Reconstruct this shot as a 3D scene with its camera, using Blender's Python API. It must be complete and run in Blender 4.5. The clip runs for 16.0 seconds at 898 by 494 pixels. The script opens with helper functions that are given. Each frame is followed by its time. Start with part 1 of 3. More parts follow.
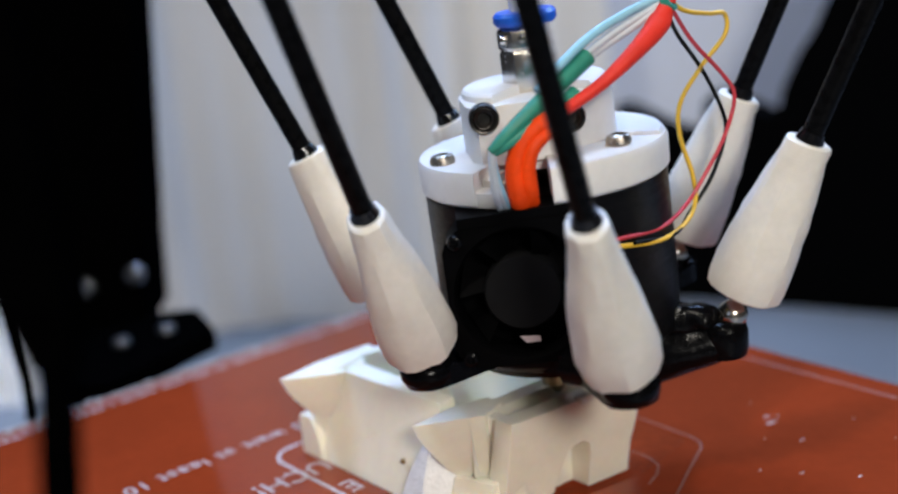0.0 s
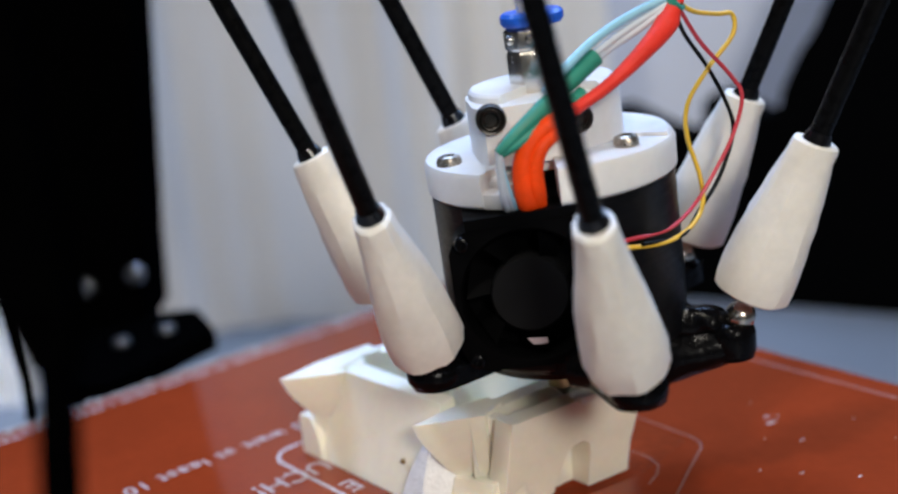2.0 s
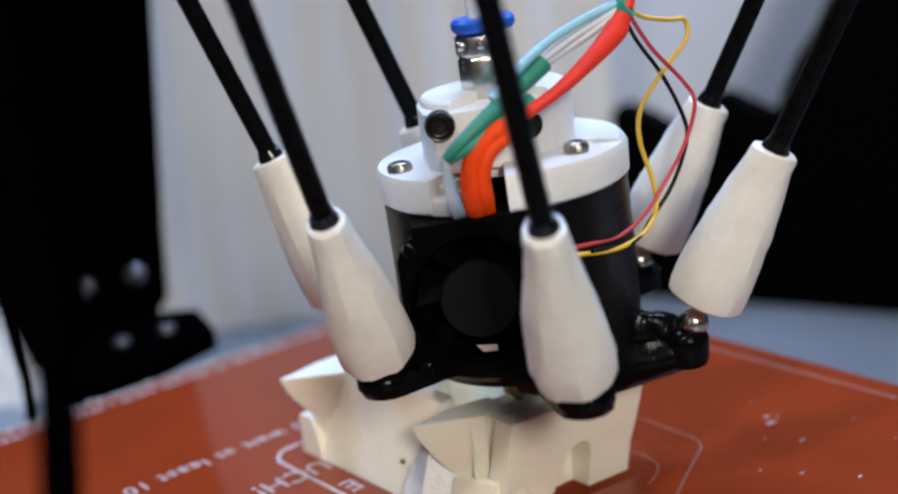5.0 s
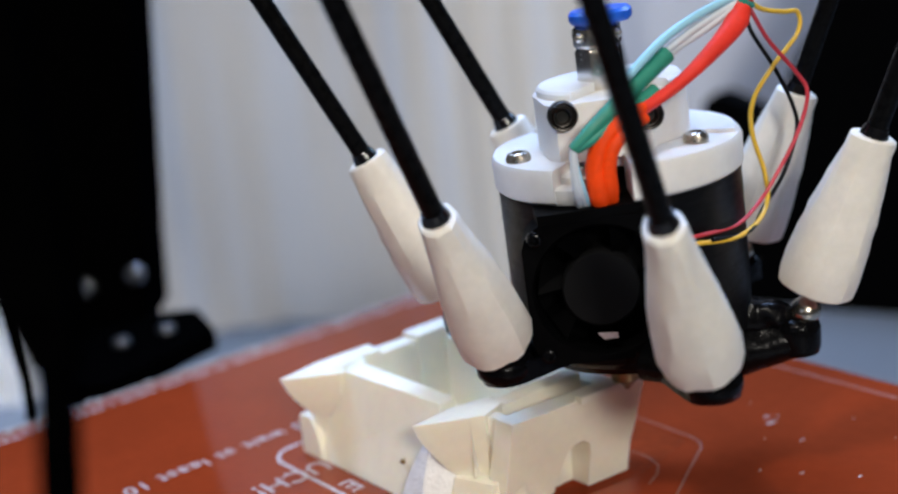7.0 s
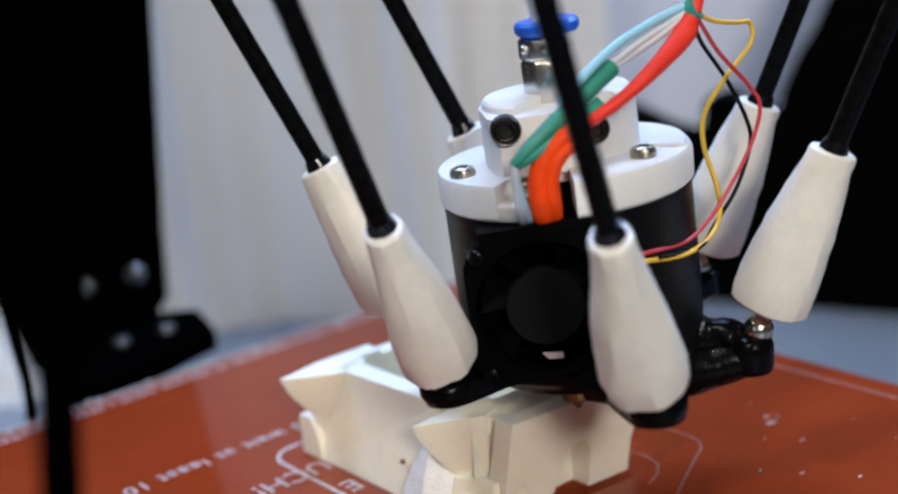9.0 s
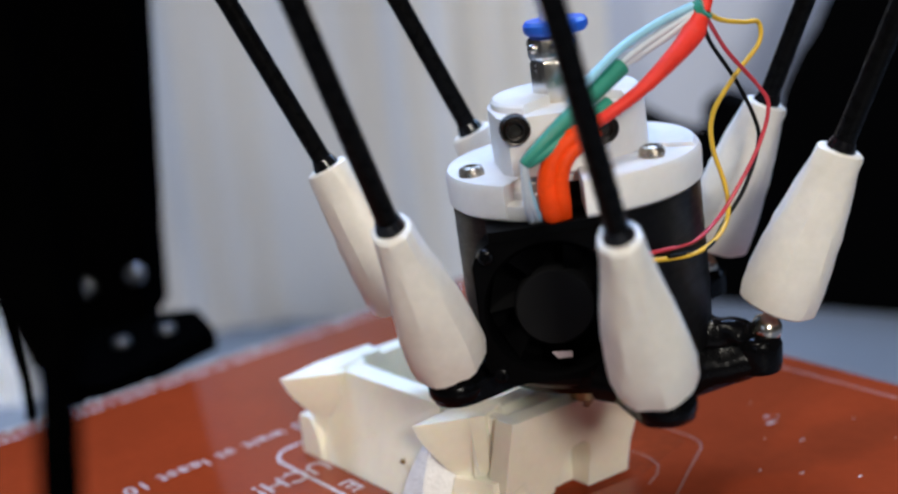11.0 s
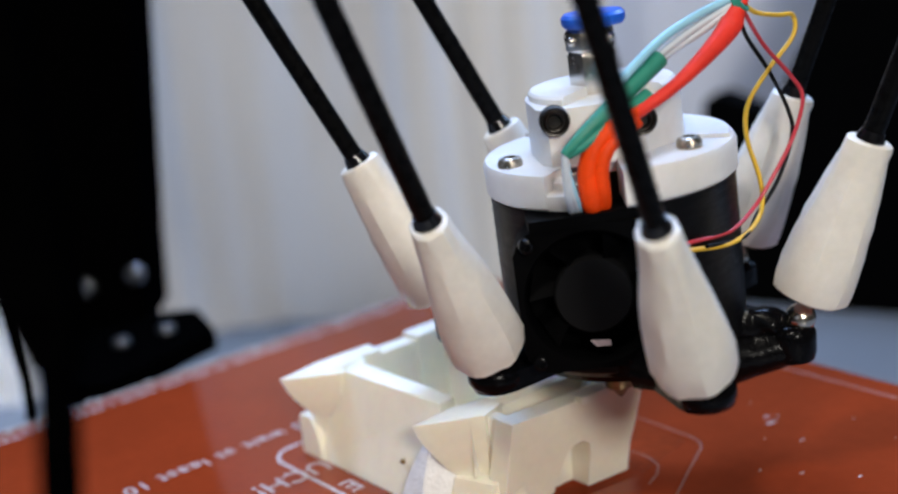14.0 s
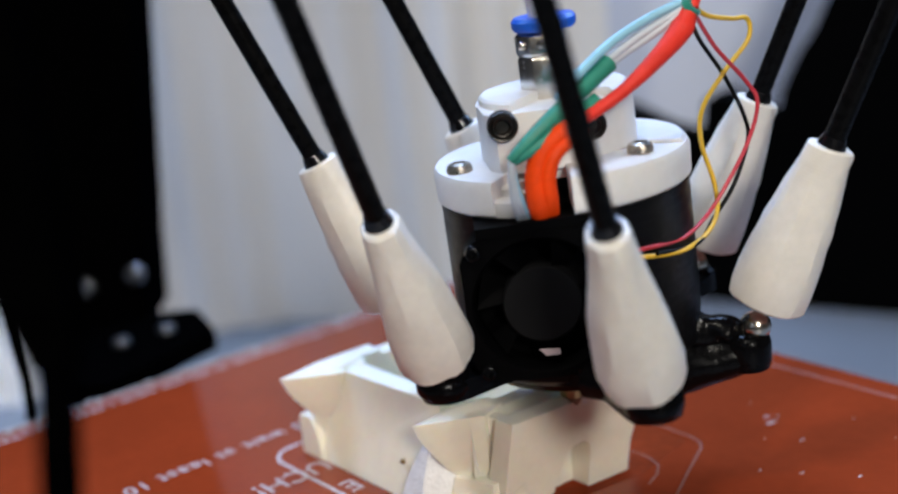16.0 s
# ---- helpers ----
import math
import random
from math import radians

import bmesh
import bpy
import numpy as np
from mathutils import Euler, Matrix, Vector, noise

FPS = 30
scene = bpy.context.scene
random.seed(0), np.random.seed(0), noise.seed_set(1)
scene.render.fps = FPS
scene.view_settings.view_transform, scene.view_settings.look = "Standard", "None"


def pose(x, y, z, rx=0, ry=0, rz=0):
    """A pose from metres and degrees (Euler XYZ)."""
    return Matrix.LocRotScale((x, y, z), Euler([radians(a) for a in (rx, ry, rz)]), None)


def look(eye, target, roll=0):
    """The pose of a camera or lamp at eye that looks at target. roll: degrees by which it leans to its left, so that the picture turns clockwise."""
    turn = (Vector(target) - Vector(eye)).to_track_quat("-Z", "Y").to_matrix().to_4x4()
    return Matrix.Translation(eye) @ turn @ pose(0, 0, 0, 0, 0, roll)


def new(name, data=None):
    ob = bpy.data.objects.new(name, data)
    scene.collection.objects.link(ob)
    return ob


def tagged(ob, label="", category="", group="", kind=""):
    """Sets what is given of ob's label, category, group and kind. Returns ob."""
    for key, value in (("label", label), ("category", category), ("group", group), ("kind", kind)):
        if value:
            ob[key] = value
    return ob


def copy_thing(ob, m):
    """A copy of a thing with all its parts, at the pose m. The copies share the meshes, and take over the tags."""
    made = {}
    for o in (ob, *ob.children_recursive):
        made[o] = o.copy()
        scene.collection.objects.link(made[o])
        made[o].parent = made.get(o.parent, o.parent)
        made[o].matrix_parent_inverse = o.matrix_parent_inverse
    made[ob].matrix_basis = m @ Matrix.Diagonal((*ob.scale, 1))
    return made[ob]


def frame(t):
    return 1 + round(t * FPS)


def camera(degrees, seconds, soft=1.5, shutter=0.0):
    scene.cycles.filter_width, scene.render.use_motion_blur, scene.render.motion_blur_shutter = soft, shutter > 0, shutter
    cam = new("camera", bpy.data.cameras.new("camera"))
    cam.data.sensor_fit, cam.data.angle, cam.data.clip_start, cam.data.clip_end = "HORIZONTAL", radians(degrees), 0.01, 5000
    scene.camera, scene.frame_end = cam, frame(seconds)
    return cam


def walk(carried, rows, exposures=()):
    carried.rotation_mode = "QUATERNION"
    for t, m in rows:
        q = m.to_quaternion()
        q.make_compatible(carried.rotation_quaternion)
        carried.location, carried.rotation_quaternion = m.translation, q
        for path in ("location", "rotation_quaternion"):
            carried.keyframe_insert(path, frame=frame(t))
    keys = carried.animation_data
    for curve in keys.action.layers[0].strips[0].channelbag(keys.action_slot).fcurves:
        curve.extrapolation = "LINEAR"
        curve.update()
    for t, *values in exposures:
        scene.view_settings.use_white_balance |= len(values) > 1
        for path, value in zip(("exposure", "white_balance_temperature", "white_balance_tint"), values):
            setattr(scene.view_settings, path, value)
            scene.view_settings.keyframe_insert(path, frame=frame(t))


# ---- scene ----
cam = camera(38, 16.0, soft=2.4)
EYE = (0.0, 0.0, 0.14)
VIEW = look(EYE, (0.0, math.cos(radians(15.8)), 0.14 - math.sin(radians(15.8))), -5.3)
walk(cam, [(0.0, VIEW), (16.0, VIEW)], exposures=[(0.0, 0.0), (16.0, 0.0)])
cam.data.dof.use_dof = True
cam.data.dof.focus_distance = 0.275
cam.data.dof.aperture_fstop = 8.0

# ---- world and lights ----
world = bpy.data.worlds.new("room_air")
scene.world = world
world.use_nodes = True
world.node_tree.nodes["Background"].inputs[0].default_value = (0.62, 0.68, 0.8, 1)
world.node_tree.nodes["Background"].inputs[1].default_value = 0.04


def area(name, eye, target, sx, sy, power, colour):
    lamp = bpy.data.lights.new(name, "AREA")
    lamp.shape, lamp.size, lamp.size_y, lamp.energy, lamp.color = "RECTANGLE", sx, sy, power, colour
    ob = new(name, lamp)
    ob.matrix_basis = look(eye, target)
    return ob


# added lamps out of view: cool behind and on both sides, warm in front
area("cool_back_lamp", (0.10, 0.80, 1.10), (0.0, 0.3, 0.03), 0.6, 0.30, 18, (0.40, 0.59, 1.0))
area("cool_left_lamp", (-0.42, 0.60, 0.75), (0.0, 0.30, 0.03), 0.30, 0.22, 5.5, (0.40, 0.60, 1.0))
area("cool_right_lamp", (0.85, 0.85, 0.75), (0.0, 0.30, 0.05), 0.30, 0.50, 9, (0.40, 0.61, 1.0))
area("warm_front_lamp", (0.48, -1.80, 1.08), (0.0, 0.35, 0.03), 0.4, 0.4, 32, (1.0, 0.95, 0.87))
# high warm lamp added to throw the head's shadow on the bed
area("warm_high_lamp", (-0.43, -0.50, 1.40), (0.03, 0.28, 0.03), 0.14, 0.14, 9.5, (1.0, 0.93, 0.83))


# ---- materials ----
def mat(name, colour, rough=0.5, metal=0.0, vary=0.12, scale=60.0, bump=0.0, fine=900.0, coat=0.0, spec=0.5, sub=0.0, piece=0.0):
    m = bpy.data.materials.new(name)
    m.use_nodes = True
    nt = m.node_tree
    b = nt.nodes["Principled BSDF"]
    co = nt.nodes.new("ShaderNodeTexCoord")
    n1 = nt.nodes.new("ShaderNodeTexNoise")
    n1.inputs["Scale"].default_value, n1.inputs["Detail"].default_value = scale, 4
    n2 = nt.nodes.new("ShaderNodeTexNoise")
    n2.inputs["Scale"].default_value, n2.inputs["Detail"].default_value = fine, 3
    for n in (n1, n2):
        nt.links.new(co.outputs["Object"], n.inputs["Vector"])
    add = nt.nodes.new("ShaderNodeMath")
    add.operation = "MULTIPLY_ADD"
    add.inputs[1].default_value = 0.4
    nt.links.new(n2.outputs["Fac"], add.inputs[0])
    nt.links.new(n1.outputs["Fac"], add.inputs[2])
    ramp = nt.nodes.new("ShaderNodeMapRange")
    ramp.inputs[1].default_value, ramp.inputs[2].default_value = 0.45, 0.95
    ramp.inputs[3].default_value, ramp.inputs[4].default_value = 1 - vary, 1 + vary
    nt.links.new(add.outputs[0], ramp.inputs[0])
    mul = nt.nodes.new("ShaderNodeVectorMath")
    mul.operation = "SCALE"
    mul.inputs[0].default_value = colour
    nt.links.new(ramp.outputs[0], mul.inputs["Scale"])
    nt.links.new(mul.outputs[0], b.inputs["Base Color"])
    rr = nt.nodes.new("ShaderNodeMapRange")
    rr.inputs[1].default_value, rr.inputs[2].default_value = 0.3, 0.7
    rr.inputs[3].default_value, rr.inputs[4].default_value = rough * 0.85, min(1, rough * 1.2)
    nt.links.new(n1.outputs["Fac"], rr.inputs[0])
    nt.links.new(rr.outputs[0], b.inputs["Roughness"])
    b.inputs["Metallic"].default_value = metal
    b.inputs["Coat Weight"].default_value = coat
    b.inputs["Coat Roughness"].default_value = 0.06
    b.inputs["Specular IOR Level"].default_value = spec
    if sub:
        b.inputs["Subsurface Weight"].default_value = sub
        b.inputs["Subsurface Scale"].default_value = 0.003
        b.inputs["Subsurface Radius"].default_value = (1.0, 0.75, 0.5)
    if bump:
        bn = nt.nodes.new("ShaderNodeBump")
        bn.inputs["Strength"].default_value, bn.inputs["Distance"].default_value = bump, 0.0006
        nt.links.new(add.outputs[0], bn.inputs["Height"])
        nt.links.new(bn.outputs[0], b.inputs["Normal"])
    return m


def layered(name, colour, rough, pitch=0.0004, depth=0.35, sub=0.15, vary=0.06, spec=0.5):
    """Printed plastic: fine horizontal layer lines over a soft grain."""
    m = mat(name, colour, rough, vary=vary, scale=70, fine=500, sub=sub, spec=spec)
    nt = m.node_tree
    b = nt.nodes["Principled BSDF"]
    co = nt.nodes.new("ShaderNodeTexCoord")
    wave = nt.nodes.new("ShaderNodeTexWave")
    wave.bands_direction = "Z"
    wave.inputs["Scale"].default_value = 0.314 / pitch
    wave.inputs["Distortion"].default_value = 0.6
    wave.inputs["Detail"].default_value = 1
    nt.links.new(co.outputs["Object"], wave.inputs["Vector"])
    big = nt.nodes.new("ShaderNodeTexNoise")
    big.inputs["Scale"].default_value = 260
    nt.links.new(co.outputs["Object"], big.inputs["Vector"])
    mix = nt.nodes.new("ShaderNodeMath")
    mix.operation = "MULTIPLY_ADD"
    mix.inputs[1].default_value = 0.5
    nt.links.new(wave.outputs["Fac"], mix.inputs[0])
    nt.links.new(big.outputs["Fac"], mix.inputs[2])
    bn = nt.nodes.new("ShaderNodeBump")
    bn.inputs["Strength"].default_value, bn.inputs["Distance"].default_value = depth, 0.0003
    nt.links.new(mix.outputs[0], bn.inputs["Height"])
    nt.links.new(bn.outputs[0], b.inputs["Normal"])
    return m


WHITE = layered("white_printed_plastic", (0.74, 0.725, 0.705), 0.36)
CONE = layered("white_rod_end_plastic", (0.83, 0.785, 0.71), 0.34, pitch=0.0007, depth=0.1, sub=0.1, vary=0.09)
IVORY = layered("ivory_printed_plastic", (0.88, 0.83, 0.70), 0.34, pitch=0.0003, depth=0.22, sub=0.4, vary=0.05)
SUPPORT = mat("crumbly_white_support", (0.84, 0.85, 0.87), 0.6, vary=0.1, scale=300, bump=0.8, fine=1200)
BLACK = mat("black_abs", (0.0025, 0.0025, 0.003), 0.2, vary=0.3, scale=300, bump=0.35, spec=0.09)
DUCT = layered("black_printed_plastic", (0.003, 0.003, 0.0035), 0.32, depth=0.45, sub=0.0, vary=0.3, spec=0.16)
FAN = mat("matt_black_fan", (0.0012, 0.0012, 0.0014), 0.5, vary=0.2, scale=200, spec=0.03)
HUB = mat("grey_fan_hub", (0.0045, 0.0046, 0.005), 0.6, vary=0.15, scale=200, spec=0.1)
CARBON = mat("black_carbon_rod", (0.003, 0.003, 0.0032), 0.28, vary=0.3, scale=400, bump=0.1, spec=0.06)
GLUE = mat("glossy_black_glue", (0.004, 0.004, 0.005), 0.14, vary=0.3, scale=500, bump=0.3, spec=0.5)
STEEL = mat("polished_steel", (0.58, 0.53, 0.45), 0.2, 1.0, vary=0.1, scale=500)
SCREW = mat("dull_nickel_screw", (0.44, 0.39, 0.32), 0.3, 1.0, vary=0.4, scale=900, bump=0.5)
NICKEL = mat("nickel_plate", (0.66, 0.62, 0.56), 0.24, 1.0, vary=0.12, scale=400)
AGED = mat("aged_brass", (0.30, 0.22, 0.12), 0.4, 1.0, vary=0.3, scale=400)
DARKSTEEL = mat("black_oxide_screw", (0.04, 0.036, 0.033), 0.35, 0.8, vary=0.2, scale=400)
BLUE = mat("blue_release_ring", (0.01, 0.11, 0.62), 0.35, vary=0.1, scale=300)
TUBE = mat("white_ptfe", (0.8, 0.8, 0.8), 0.4, vary=0.04, sub=0.3)
RED = mat("red_wire", (0.80, 0.040, 0.024), 0.42, vary=0.14, scale=120, spec=0.3)
ORANGE = mat("orange_red_sleeve", (0.86, 0.062, 0.003), 0.55, vary=0.16, scale=150, bump=0.15, spec=0.2)
GREEN = mat("green_heat_shrink", (0.02, 0.24, 0.17), 0.5, vary=0.15, scale=200, bump=0.1)
PALE = mat("pale_blue_wire", (0.30, 0.60, 0.76), 0.4, vary=0.08, scale=150)
CLEAR = mat("pale_white_wire", (0.56, 0.62, 0.69), 0.35, vary=0.08, scale=150)
YELLOW = mat("yellow_wire", (0.78, 0.47, 0.03), 0.4, vary=0.1, scale=150)
CRIMSON = mat("crimson_wire", (0.52, 0.03, 0.045), 0.4, vary=0.1, scale=150)
BLACKW = mat("black_wire", (0.002, 0.002, 0.002), 0.5, vary=0.1, scale=150, spec=0.12)
PATCH = mat("pale_pink_slot", (0.50, 0.40, 0.41), 0.5, vary=0.1, scale=400)
PCB = mat("red_heated_bed", (0.235, 0.034, 0.010), 0.35, vary=0.14, scale=26, fine=300, coat=0.0, spec=0.0)
PCB.node_tree.nodes["Principled BSDF"].inputs["Coat Weight"].default_value = 0.8
PCB.node_tree.nodes["Principled BSDF"].inputs["Coat Roughness"].default_value = 0.05
INK = mat("white_silkscreen", (0.46, 0.40, 0.39), 0.6, vary=0.25, scale=500, spec=0.1)
WORN = mat("worn_silkscreen", (0.32, 0.19, 0.16), 0.6, vary=0.3, scale=400, spec=0.05)
FAINT = mat("faded_silkscreen", (0.24, 0.10, 0.07), 0.6, vary=0.3, scale=400, spec=0.05)
FILM = mat("brown_glue_and_shade", (0.20, 0.028, 0.006), 0.4, vary=0.35, scale=60, fine=400, bump=0.1, spec=0.03)
RIM = mat("worn_glass_rim", (0.36, 0.36, 0.33), 0.35, vary=0.35, scale=160, bump=0.4)
SMEAR = mat("dried_glue", (0.34, 0.20, 0.16), 0.25, vary=0.3, scale=300, bump=0.5)
BOLT = mat("dull_zinc_bolt", (0.17, 0.18, 0.20), 0.35, 1.0, vary=0.2, scale=300)
BRACKET = mat("black_powder_coat", (0.0006, 0.0006, 0.0007), 0.8, vary=0.3, scale=200, bump=0.2, spec=0.0)
CLOTH = mat("grey_beige_curtain", (0.84, 0.835, 0.825), 0.9, vary=0.05, scale=9, fine=700, bump=0.1)
GREYW = mat("pale_grey_cloth", (0.62, 0.655, 0.75), 0.9, vary=0.05, scale=9, fine=600, bump=0.1)
TABLE = mat("blue_grey_table", (0.15, 0.158, 0.17), 0.45, vary=0.12, scale=14, fine=250, bump=0.05)
CHAIR = mat("black_upholstery", (0.0006, 0.0006, 0.0007), 0.8, vary=0.3, scale=60, bump=0.3, spec=0.02)
PAINT = mat("grey_wall", (0.12, 0.115, 0.11), 0.85, vary=0.05, scale=4, fine=120, bump=0.05)
sheer = CLOTH.node_tree
through_light = sheer.nodes.new("ShaderNodeBsdfTranslucent")
through_light.inputs["Color"].default_value = (0.75, 0.72, 0.70, 1)
blend = sheer.nodes.new("ShaderNodeMixShader")
blend.inputs[0].default_value = 0.2
sheer.links.new(sheer.nodes["Principled BSDF"].outputs[0], blend.inputs[1])
sheer.links.new(through_light.outputs[0], blend.inputs[2])
sheer.links.new(blend.outputs[0], sheer.nodes["Material Output"].inputs[0])
FLOORM = mat("brown_wood_floor", (0.22, 0.14, 0.08), 0.5, vary=0.2, scale=6, fine=90)


# ---- mesh helpers ----
def smooth(me, angle=40):
    for p in me.polygons:
        p.use_smooth = True
    me.set_sharp_from_angle(angle=radians(angle))


def part(name, bm, material, parent=None, label="", m=None, soft=True, crease=40):
    bmesh.ops.recalc_face_normals(bm, faces=bm.faces)
    me = bpy.data.meshes.new(name)
    bm.to_mesh(me)
    bm.free()
    me.materials.append(material)
    if soft:
        smooth(me, crease)
    ob = new(name, me)
    if parent:
        ob.parent = parent
    if m is not None:
        ob.matrix_basis = m
    if label:
        ob["label"] = label
    return ob


def thing(name, m, label, category, group="", kind=""):
    ob = new(name)
    ob.empty_display_size = 0.005
    ob.matrix_basis = m
    return tagged(ob, label, category, group, kind)


def bevelled(bm, width, segments=2, angle=30):
    edges = [e for e in bm.edges if len(e.link_faces) == 2 and e.calc_face_angle(0) > radians(angle)]
    bmesh.ops.bevel(bm, geom=edges, offset=width, segments=segments, affect="EDGES", profile=0.5, clamp_overlap=True)
    return bm


def prism(points, z0, z1, taper=None, bevel=0.0, bm=None):
    """A polygon in x, y (millimetres) drawn up from z0 to z1; taper moves the top by a function of the point."""
    bm = bm or bmesh.new()
    low = [bm.verts.new((x / 1000, y / 1000, z0 / 1000)) for x, y in points]
    top = [bm.verts.new(((taper(x, y)[0] if taper else x) / 1000, (taper(x, y)[1] if taper else y) / 1000, z1 / 1000)) for x, y in points]
    n = len(points)
    bm.faces.new(low[::-1])
    bm.faces.new(top)
    for i in range(n):
        bm.faces.new((low[i], low[(i + 1) % n], top[(i + 1) % n], top[i]))
    if bevel:
        bevelled(bm, bevel / 1000)
    return bm


def lathe(profile, seg=32, bm=None, centre=(0, 0), sweep=None):
    """Turned solid: rows of radius and height in millimetres; a sweep in degrees (from, to) leaves a gap."""
    bm = bm or bmesh.new()
    a0, a1 = sweep or (0, 360)
    count = seg if not sweep else seg + 1
    rings = []
    for k in range(count):
        a = radians(a0 + (a1 - a0) * k / seg)
        rings.append([bm.verts.new(((centre[0] + r * math.cos(a)) / 1000, (centre[1] + r * math.sin(a)) / 1000, z / 1000)) for r, z in profile])
    n = len(profile)
    for k in range(seg):
        a, b = rings[k], rings[(k + 1) % count]
        for i in range(n - 1):
            bm.faces.new((a[i], b[i], b[i + 1], a[i + 1]))
    if sweep:
        for ring in (rings[0], rings[-1]):
            if n > 2:
                try:
                    bm.faces.new(ring)
                except ValueError:
                    pass
    bmesh.ops.remove_doubles(bm, verts=bm.verts, dist=1e-7)
    return bm


def spline(points, steps=8):
    pts = [Vector(p) for p in points]
    out = []
    for i in range(len(pts) - 1):
        p0, p1, p2, p3 = pts[max(i - 1, 0)], pts[i], pts[i + 1], pts[min(i + 2, len(pts) - 1)]
        for k in range(steps):
            t = k / steps
            out.append(0.5 * ((2 * p1) + (p2 - p0) * t + (2 * p0 - 5 * p1 + 4 * p2 - p3) * t * t + (3 * p1 - p0 - 3 * p2 + p3) * t ** 3))
    return out + [pts[-1]]


def cable(points, radii, seg=12, steps=8, flat=1.0):
    """A round cable through points in millimetres; radii is one number or one for each point."""
    path = spline(points, steps)
    if not isinstance(radii, (list, tuple)):
        radii = [radii] * len(points)
    bm = bmesh.new()
    rings, side = [], None
    for i, p in enumerate(path):
        ahead = (path[min(i + 1, len(path) - 1)] - path[max(i - 1, 0)]).normalized()
        if side is None:
            side = ahead.orthogonal().normalized()
        side = (side - ahead * side.dot(ahead)).normalized()
        up = ahead.cross(side)
        s = min(i / steps, len(radii) - 1.0001)
        r = radii[int(s)] + (radii[int(s) + 1] - radii[int(s)]) * (s - int(s)) if len(radii) > 1 else radii[0]
        rings.append([bm.verts.new((p + (side * math.cos(2 * math.pi * k / seg) + up * math.sin(2 * math.pi * k / seg) * flat) * r) / 1000) for k in range(seg)])
    for a, b in zip(rings, rings[1:]):
        for k in range(seg):
            bm.faces.new((a[k], a[(k + 1) % seg], b[(k + 1) % seg], b[k]))
    bm.faces.new(rings[0])
    bm.faces.new(rings[-1][::-1])
    return bm


def rough(bm, amount, scale):
    """Uneven, hand-smeared surface."""
    for v in bm.verts:
        v.co += amount * noise.noise_vector(v.co * scale)


def block(x0, x1, y0, y1, z0, z1, bevel=0.0, bm=None):
    return prism([(x0, y0), (x1, y0), (x1, y1), (x0, y1)], z0, z1, bevel=bevel, bm=bm)


def ball(r, bm=None, centre=(0, 0, 0), seg=20):
    bm = bm or bmesh.new()
    bmesh.ops.create_uvsphere(bm, u_segments=seg, v_segments=seg // 2, radius=r / 1000, matrix=Matrix.Translation(Vector(centre) / 1000))
    return bm


def wall(name, x0, x1, y0, y1, z0, z1, material, label="", kind="structure"):
    ob = part(name, block(x0 * 1000, x1 * 1000, y0 * 1000, y1 * 1000, z0 * 1000, z1 * 1000), material, soft=False)
    return tagged(ob, label, "", "", kind)


# ---- the room round the printer ----
wall("floor", -2.2, 2.2, -2.0, 2.4, -0.85, -0.8, FLOORM, "brown wooden room floor")
wall("ceiling", -2.2, 2.2, -2.0, 2.4, 1.6, 1.65, PAINT, "plain grey ceiling")
wall("wall_north", -2.2, 2.2, 2.4, 2.45, -0.85, 1.65, PAINT, "plain grey wall behind the curtain")
wall("wall_south", -2.2, 2.2, -2.05, -2.0, -0.85, 1.65, PAINT, "plain grey room wall")
wall("wall_east", 2.2, 2.25, -2.05, 2.45, -0.85, 1.65, PAINT, "plain grey room wall")
wall("wall_west", -2.25, -2.2, -2.05, 2.45, -0.85, 1.65, PAINT, "plain grey room wall")


def table():
    ob = thing("table", pose(0, 0, -0.10), "blue-grey laminate table under the printer", "table")
    part("tabletop", block(-700, 700, -400, 900, -30, 0, bevel=3), TABLE, ob)
    for x in (-650, 650):
        for y in (-350, 850):
            part("leg", block(x - 25, x + 25, y - 25, y + 25, -700, -30, bevel=3), TABLE, ob)


table()


def folded(name, x0, x1, y, z0, z1, depth, pitch, material, label, seed):
    """A hanging cloth with soft uneven vertical folds."""
    rng = random.Random(seed)
    bm = bmesh.new()
    n, rows = 260, 10
    waves = [(pitch * rng.uniform(0.5, 2.2), rng.uniform(0, 6.28), rng.uniform(0.3, 1.0)) for _ in range(6)]
    grid = []
    for back in (0, 4):
        sheet = []
        for j in range(rows + 1):
            z = z0 + (z1 - z0) * j / rows
            row = []
            for i in range(n + 1):
                x = x0 + (x1 - x0) * i / n
                dy = sum(w * math.sin(2 * math.pi * (x + 0.012 * math.sin(3 * z + p)) / q + p) for q, p, w in waves) * depth / 3
                row.append(bm.verts.new((x, y + dy + back * 0.001, z)))
            sheet.append(row)
        grid.append(sheet)
        for j in range(rows):
            for i in range(n):
                bm.faces.new((sheet[j][i], sheet[j][i + 1], sheet[j + 1][i + 1], sheet[j + 1][i]))
    ob = part(name, bm, material)
    return tagged(ob, label, "curtain")


folded("curtain", -0.34, 0.098, 0.72, -0.1, 0.24, 0.0055, 0.034, CLOTH, "grey-beige curtain hanging in soft vertical folds", 4)
folded("pale_cloth", 0.06, 0.5, 0.80, -0.1, 0.095, 0.01, 0.2, GREYW, "plain pale grey cloth hanging on a wall", 9)


